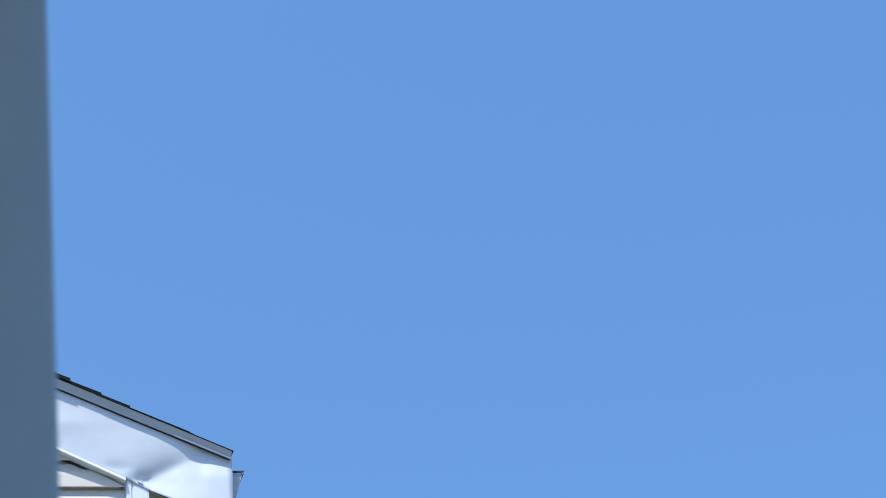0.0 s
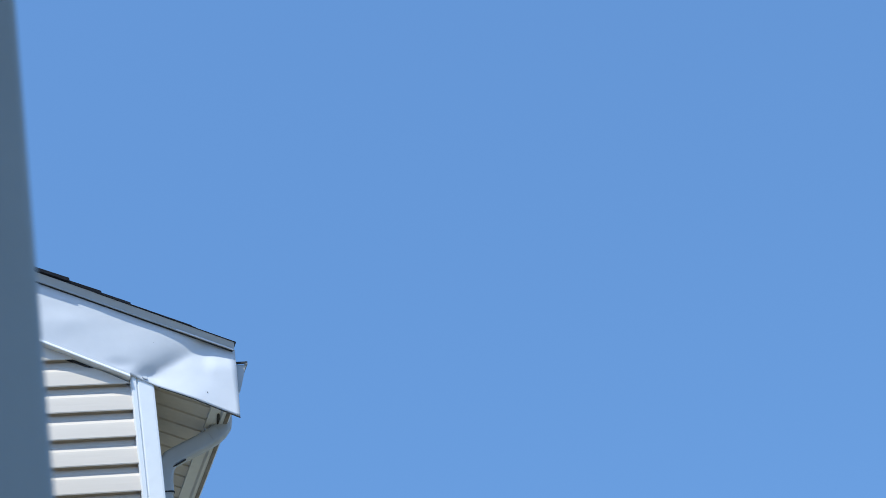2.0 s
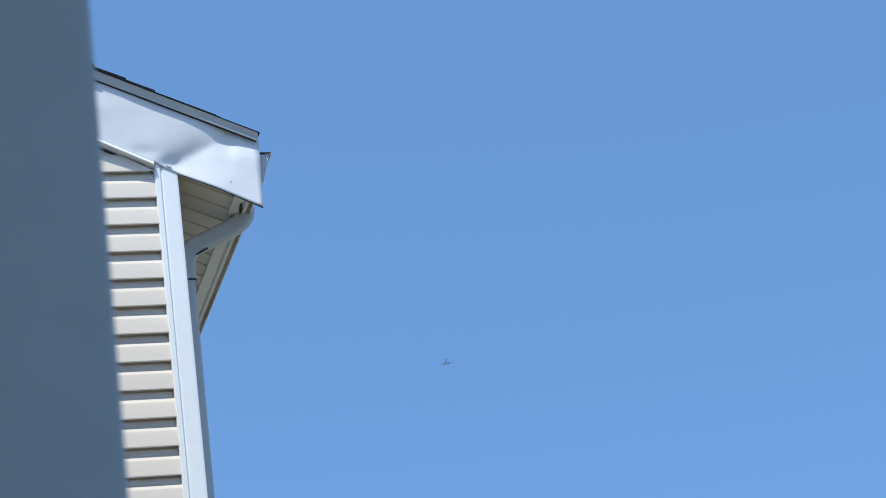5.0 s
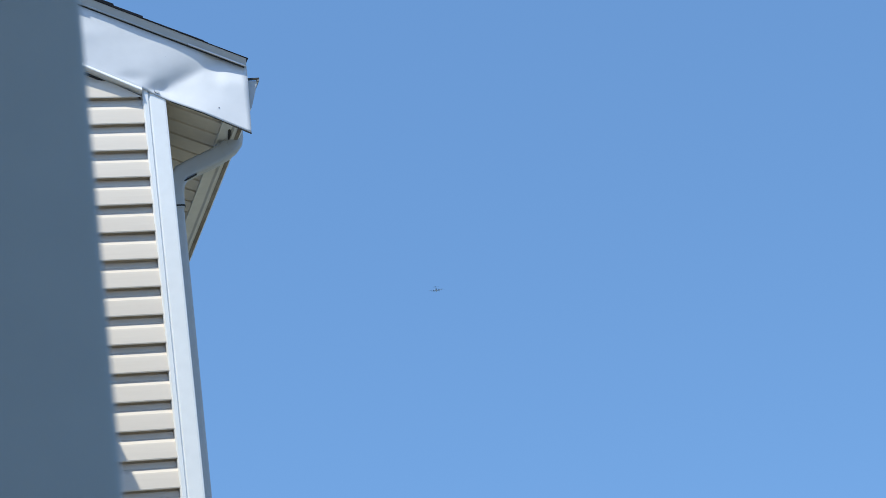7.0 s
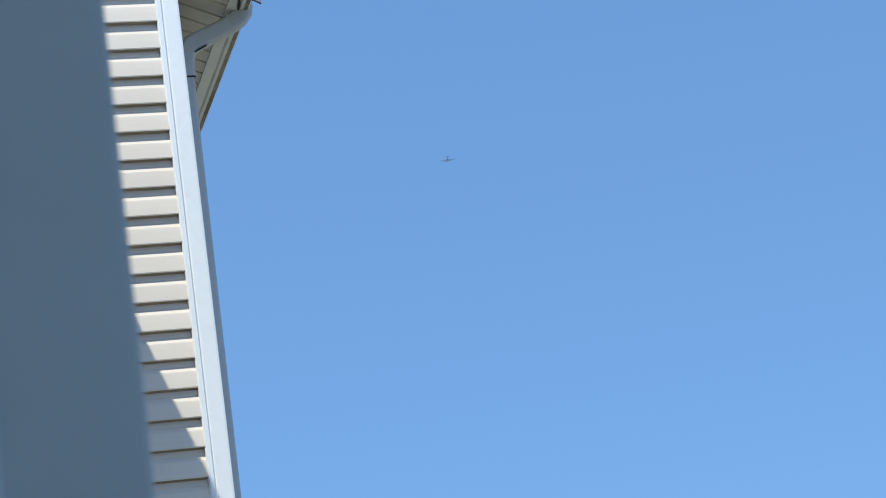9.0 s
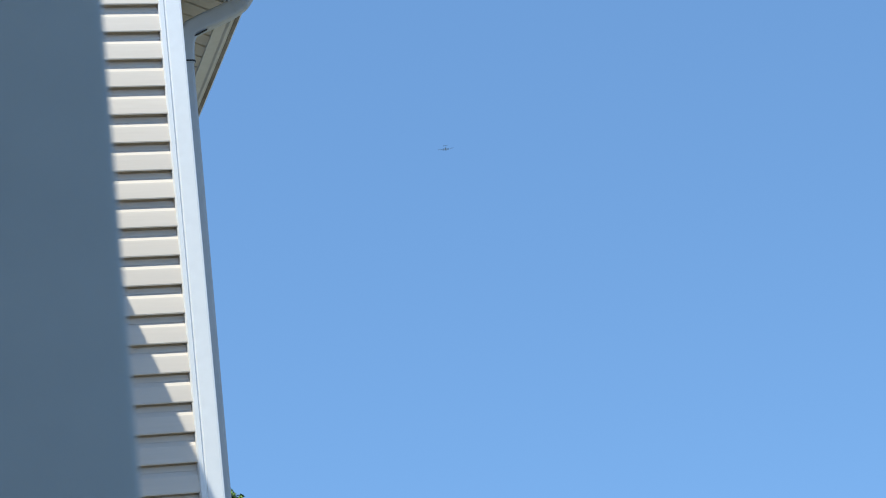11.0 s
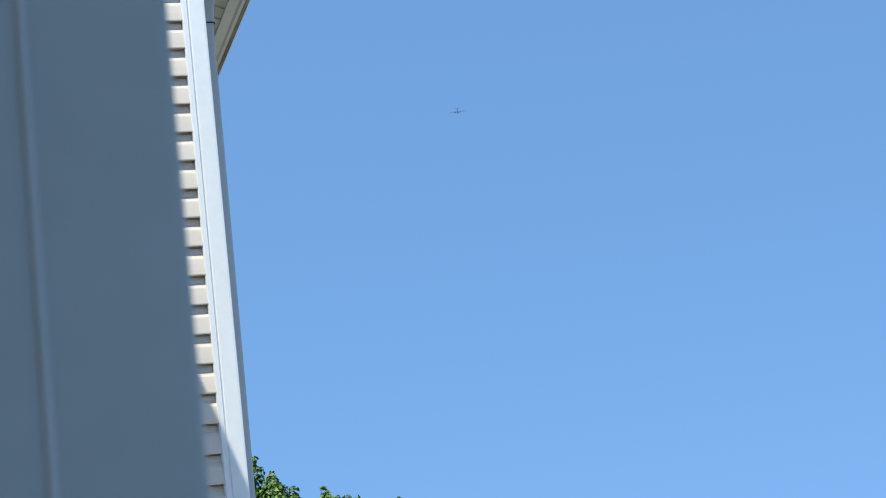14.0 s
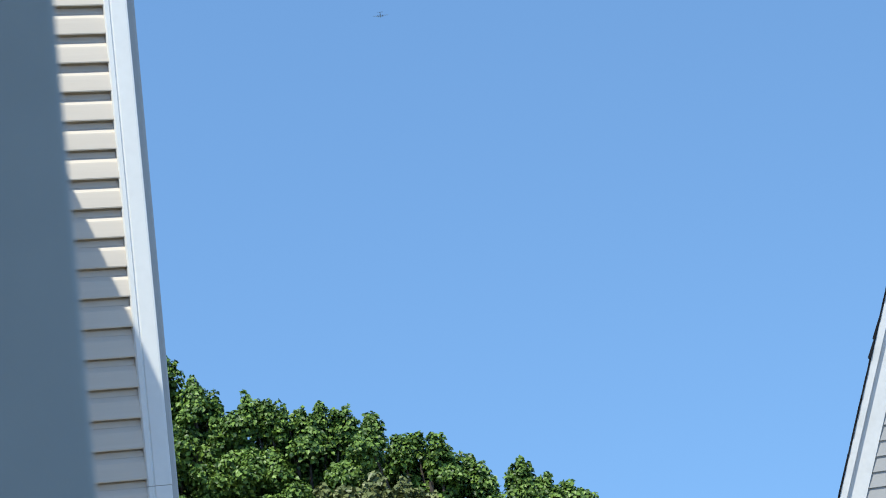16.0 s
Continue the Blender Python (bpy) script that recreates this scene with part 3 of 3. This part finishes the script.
def branch(bm, path, thick, thin, sides):
    rings = []
    for q, c in enumerate(path):
        rad = thick + (thin - thick) * q / (len(path) - 1)
        rings.append([bm.verts.new(Vector(c) + Vector((rad * math.cos(k * 2 * math.pi / sides), rad * math.sin(k * 2 * math.pi / sides), 0))) for k in range(sides)])
    for r, q in zip(rings, rings[1:]):
        for k in range(sides):
            bm.faces.new((r[k], r[(k + 1) % sides], q[(k + 1) % sides], q[k]))
    bm.faces.new(rings[-1])
    return bm


def tree(px, py, boughs, depth, bottom, seed, label, mat, size=0.063, per=4500, kind="tree", loose=1.0):
    """A tapered trunk, a limb to each leafy bough, and a crown of leaf clumps; boughs are (across, top, radius)."""
    rs = random.Random(seed)
    t = empty(kind, pose(px, py, -0.01), label, kind)
    high = max(z for x, z, r in boughs)
    wobble = [Vector((0.10 * math.sin(f * 0.4 + seed), 0.08 * math.sin(f * 0.55), high * 0.9 * f / 8)) for f in range(9)]
    part("trunk", branch(bmesh.new(), wobble, 0.05 + 0.018 * high, 0.02, 9), BARK, t)
    clumps = []
    for x, z, r in boughs:
        heart = Vector((x, rs.uniform(-0.15, 0.15), z - r))
        # upright leafy shoots, small clumps one over another
        for k in range(7):
            a = rs.uniform(0, 2 * math.pi)
            f = math.sqrt(rs.random())
            top = r * (1 - 0.9 * f * f) + rs.uniform(-0.12, 0.12) + 0.01
            foot = heart + Vector((r * f * math.cos(a), r * f * math.sin(a), 0))
            for down, rad in ((0.05, 0.055), (0.13, 0.085), (0.24, 0.11), (0.36, 0.12)):
                clumps.append((foot + Vector((rs.gauss(0, 0.02), rs.gauss(0, 0.02), top - down)), rad * rs.uniform(0.85, 1.15)))
        # cushions down the front and through the depth of the crown
        for k in range(42):
            down = rs.random() ** 0.9
            y = rs.gauss(0, 0.55) * depth * (0.3 + 0.7 * min(1, down * 2.5))
            drop = r * 1.3 + down * (z - bottom) + 0.30 * abs(y)
            if y < 0.3 and noise.noise((px + x * 1.5, (z - drop) * 1.5, seed)) > 0.12:
                y += 0.55 * depth    # a dark hollow between the boughs
            if z - drop > bottom - 0.2:
                clumps.append((Vector((x + rs.gauss(0, 0.12 + 0.16 * down) * loose, y, z - drop - 0.08)), rs.uniform(0.16, 0.28)))
        # shaded leaves close round the limbs
        for k in range(22):
            y = rs.uniform(0.1, 0.6) * depth
            clumps.append((Vector((x + rs.gauss(0, 0.28) * loose, y, z - r * 1.6 - 0.35 * y - rs.random() * 0.55 * (z - bottom) - 0.1)), rs.uniform(0.2, 0.3)))
        limb = [Vector((0.05, 0.03, high * 0.3)).lerp(heart, q / 4) + Vector((0, 0, 0.18 * math.sin(q / 4 * math.pi))) for q in range(5)]
        part("limb", branch(bmesh.new(), limb, 0.055, 0.012, 6), BARK, t)
    crown = link("crown", leaf_mesh("crown", clumps, per, size, seed), mat, t, "dense green lobed leaves")
    crown["kind"] = "stuff"
    return t


tree(4.68, 25.49, [(-1.0, 7.25, 0.36), (-0.66, 7.3, 0.36), (-0.36, 7.12, 0.32), (0.01, 6.79, 0.22), (0.31, 6.52, 0.20)], 1.5, 2.4, 5, "tall maple tree with dense dark green leaves", LEAF)
tree(6.12, 24.37, [(-1.04, 6.03, 0.19), (-0.67, 6.22, 0.23), (-0.44, 6.17, 0.17), (-0.15, 5.99, 0.21), (0.13, 5.89, 0.15), (0.45, 6.02, 0.23), (0.65, 5.92, 0.15), (0.98, 5.70, 0.16), (1.12, 5.78, 0.13)],
     1.5, 2.2, 15, "broad maple tree with dense green leaves", LEAF)
tree(7.8, 23.11, [(-1.01, 5.53, 0.18), (-0.5, 5.26, 0.19), (-0.2, 5.29, 0.20), (0.08, 5.21, 0.15), (0.27, 5.0, 0.16), (0.56, 4.86, 0.20), (0.70, 4.68, 0.11)],
     1.3, 1.9, 8, "rounded maple tree with dense green leaves", LEAF)
tree(9.99, 24.6, [(-0.33, 4.86, 0.18), (0.0, 4.69, 0.15), (0.29, 4.49, 0.09)], 0.4, 2.2, 22, "slim young maple with fresh green leaves", LEAF, loose=0.5)
tree(5.92, 19.58, [(-0.71, 4.24, 0.17), (-0.35, 4.31, 0.17), (0.01, 4.36, 0.2), (0.38, 4.27, 0.19), (0.68, 4.11, 0.14)], 0.9, 1.2, 31,
     "olive-green shrubby tree with paler leaves", SHRUB_LEAF, size=0.075, per=3600)


# ---- aeroplane ----
def aeroplane(m):
    a = empty("aeroplane", m, "twin-engine propeller aeroplane with a T-tail in the sky", "aeroplane")
    # local y is forward, x to its right
    bm = bmesh.new()
    secs = [(-6.9, 0.12, 0.55), (-5.2, 0.38, 0.35), (-3.0, 0.66, 0.12), (-0.5, 0.78, 0.0), (3.0, 0.78, 0.0), (4.6, 0.68, -0.05), (5.9, 0.42, -0.2), (6.7, 0.10, -0.3)]
    rings = [[bm.verts.new((r * math.cos(k * math.pi / 8), y, z + r * math.sin(k * math.pi / 8))) for k in range(16)] for y, r, z in secs]
    for r, q in zip(rings, rings[1:]):
        for k in range(16):
            bm.faces.new((r[k], r[(k + 1) % 16], q[(k + 1) % 16], q[k]))
    bm.faces.new(rings[0])
    bm.faces.new(rings[-1])
    part("fuselage", bm, PLANE_PAINT, a, "fuselage toned blue-grey for distance haze", smooth=True)

    def foil(name, root, tip, parent, label="", mat=PLANE_DARK):
        (x0, y0, z0, c0, t0), (x1, y1, z1, c1, t1) = root, tip
        bm = bmesh.new()
        up = Vector((0, 0, 1)) if abs(x1 - x0) > 0.3 else Vector((1, 0, 0))
        ring = []
        for x, y, z, c, t in (root, tip):
            o = Vector((x, y, z))
            ring.append([bm.verts.new(o + Vector((0, c * q, 0)) + up * (t * s)) for q, s in ((0.5, 0), (0.3, 0.5), (0, 0.45), (-0.5, 0.03), (-0.5, -0.03), (0, -0.4), (0.3, -0.45))])
        for k in range(7):
            bm.faces.new((ring[0][k], ring[0][(k + 1) % 7], ring[1][(k + 1) % 7], ring[1][k]))
        bm.faces.new(ring[0])
        bm.faces.new(ring[1])
        return part(name, bm, mat, parent, label)
    for s in (1, -1):
        foil("wing", (s * 0.5, 0.6, -0.45, 2.2, 0.36), (s * 8.3, 0.3, 0.35, 1.0, 0.16), a, "dark wing")
        n = part("nacelle", tube(bmesh.new(), [(s * 2.6, -1.6, -0.15), (s * 2.6, -0.8, -0.2), (s * 2.6, 1.6, -0.2), (s * 2.6, 2.8, -0.15)], circle(0.46, 12), Vector((0, 0, 1))), PLANE_DARK, a, "dark engine nacelle", smooth=True)
        part("spinner", tube(bmesh.new(), [(s * 2.6, 2.8, -0.15), (s * 2.6, 3.1, -0.15), (s * 2.6, 3.3, -0.15)], circle(0.2, 8), Vector((0, 0, 1))), PLANE_METAL, n)
        for k in range(4):
            ang = radians(45 + 90 * k)
            bm = bmesh.new()
            box(bm, (-0.09, -0.03, 0.15), (0.09, 0.03, 1.2))
            bmesh.ops.rotate(bm, verts=bm.verts[:], cent=(0, 0, 0), matrix=Matrix.Rotation(ang, 3, "Y"))
            bmesh.ops.translate(bm, verts=bm.verts[:], vec=(s * 2.6, 3.0, -0.15))
            part("blade", bm, PLANE_METAL, n)
        foil("tailplane", (0, -6.3, 2.0, 1.4, 0.2), (s * 2.8, -6.6, 2.0, 0.8, 0.14), a, "dark tailplane")
    foil("fin", (0, -5.4, 0.4, 2.6, 0.4), (0, -6.3, 2.05, 1.6, 0.3), a, "tail fin")
    return a


ELEV, AZ, FAR = radians(17.6), radians(16.42), 2300.0
spot = Vector((-1.085 + FAR * math.cos(ELEV) * math.sin(AZ), -6.99 + FAR * math.cos(ELEV) * math.cos(AZ), 1.75 + FAR * math.sin(ELEV)))
aeroplane(Matrix.Translation(spot) @ pose(0, 0, 0, 3, 0, -15.5))
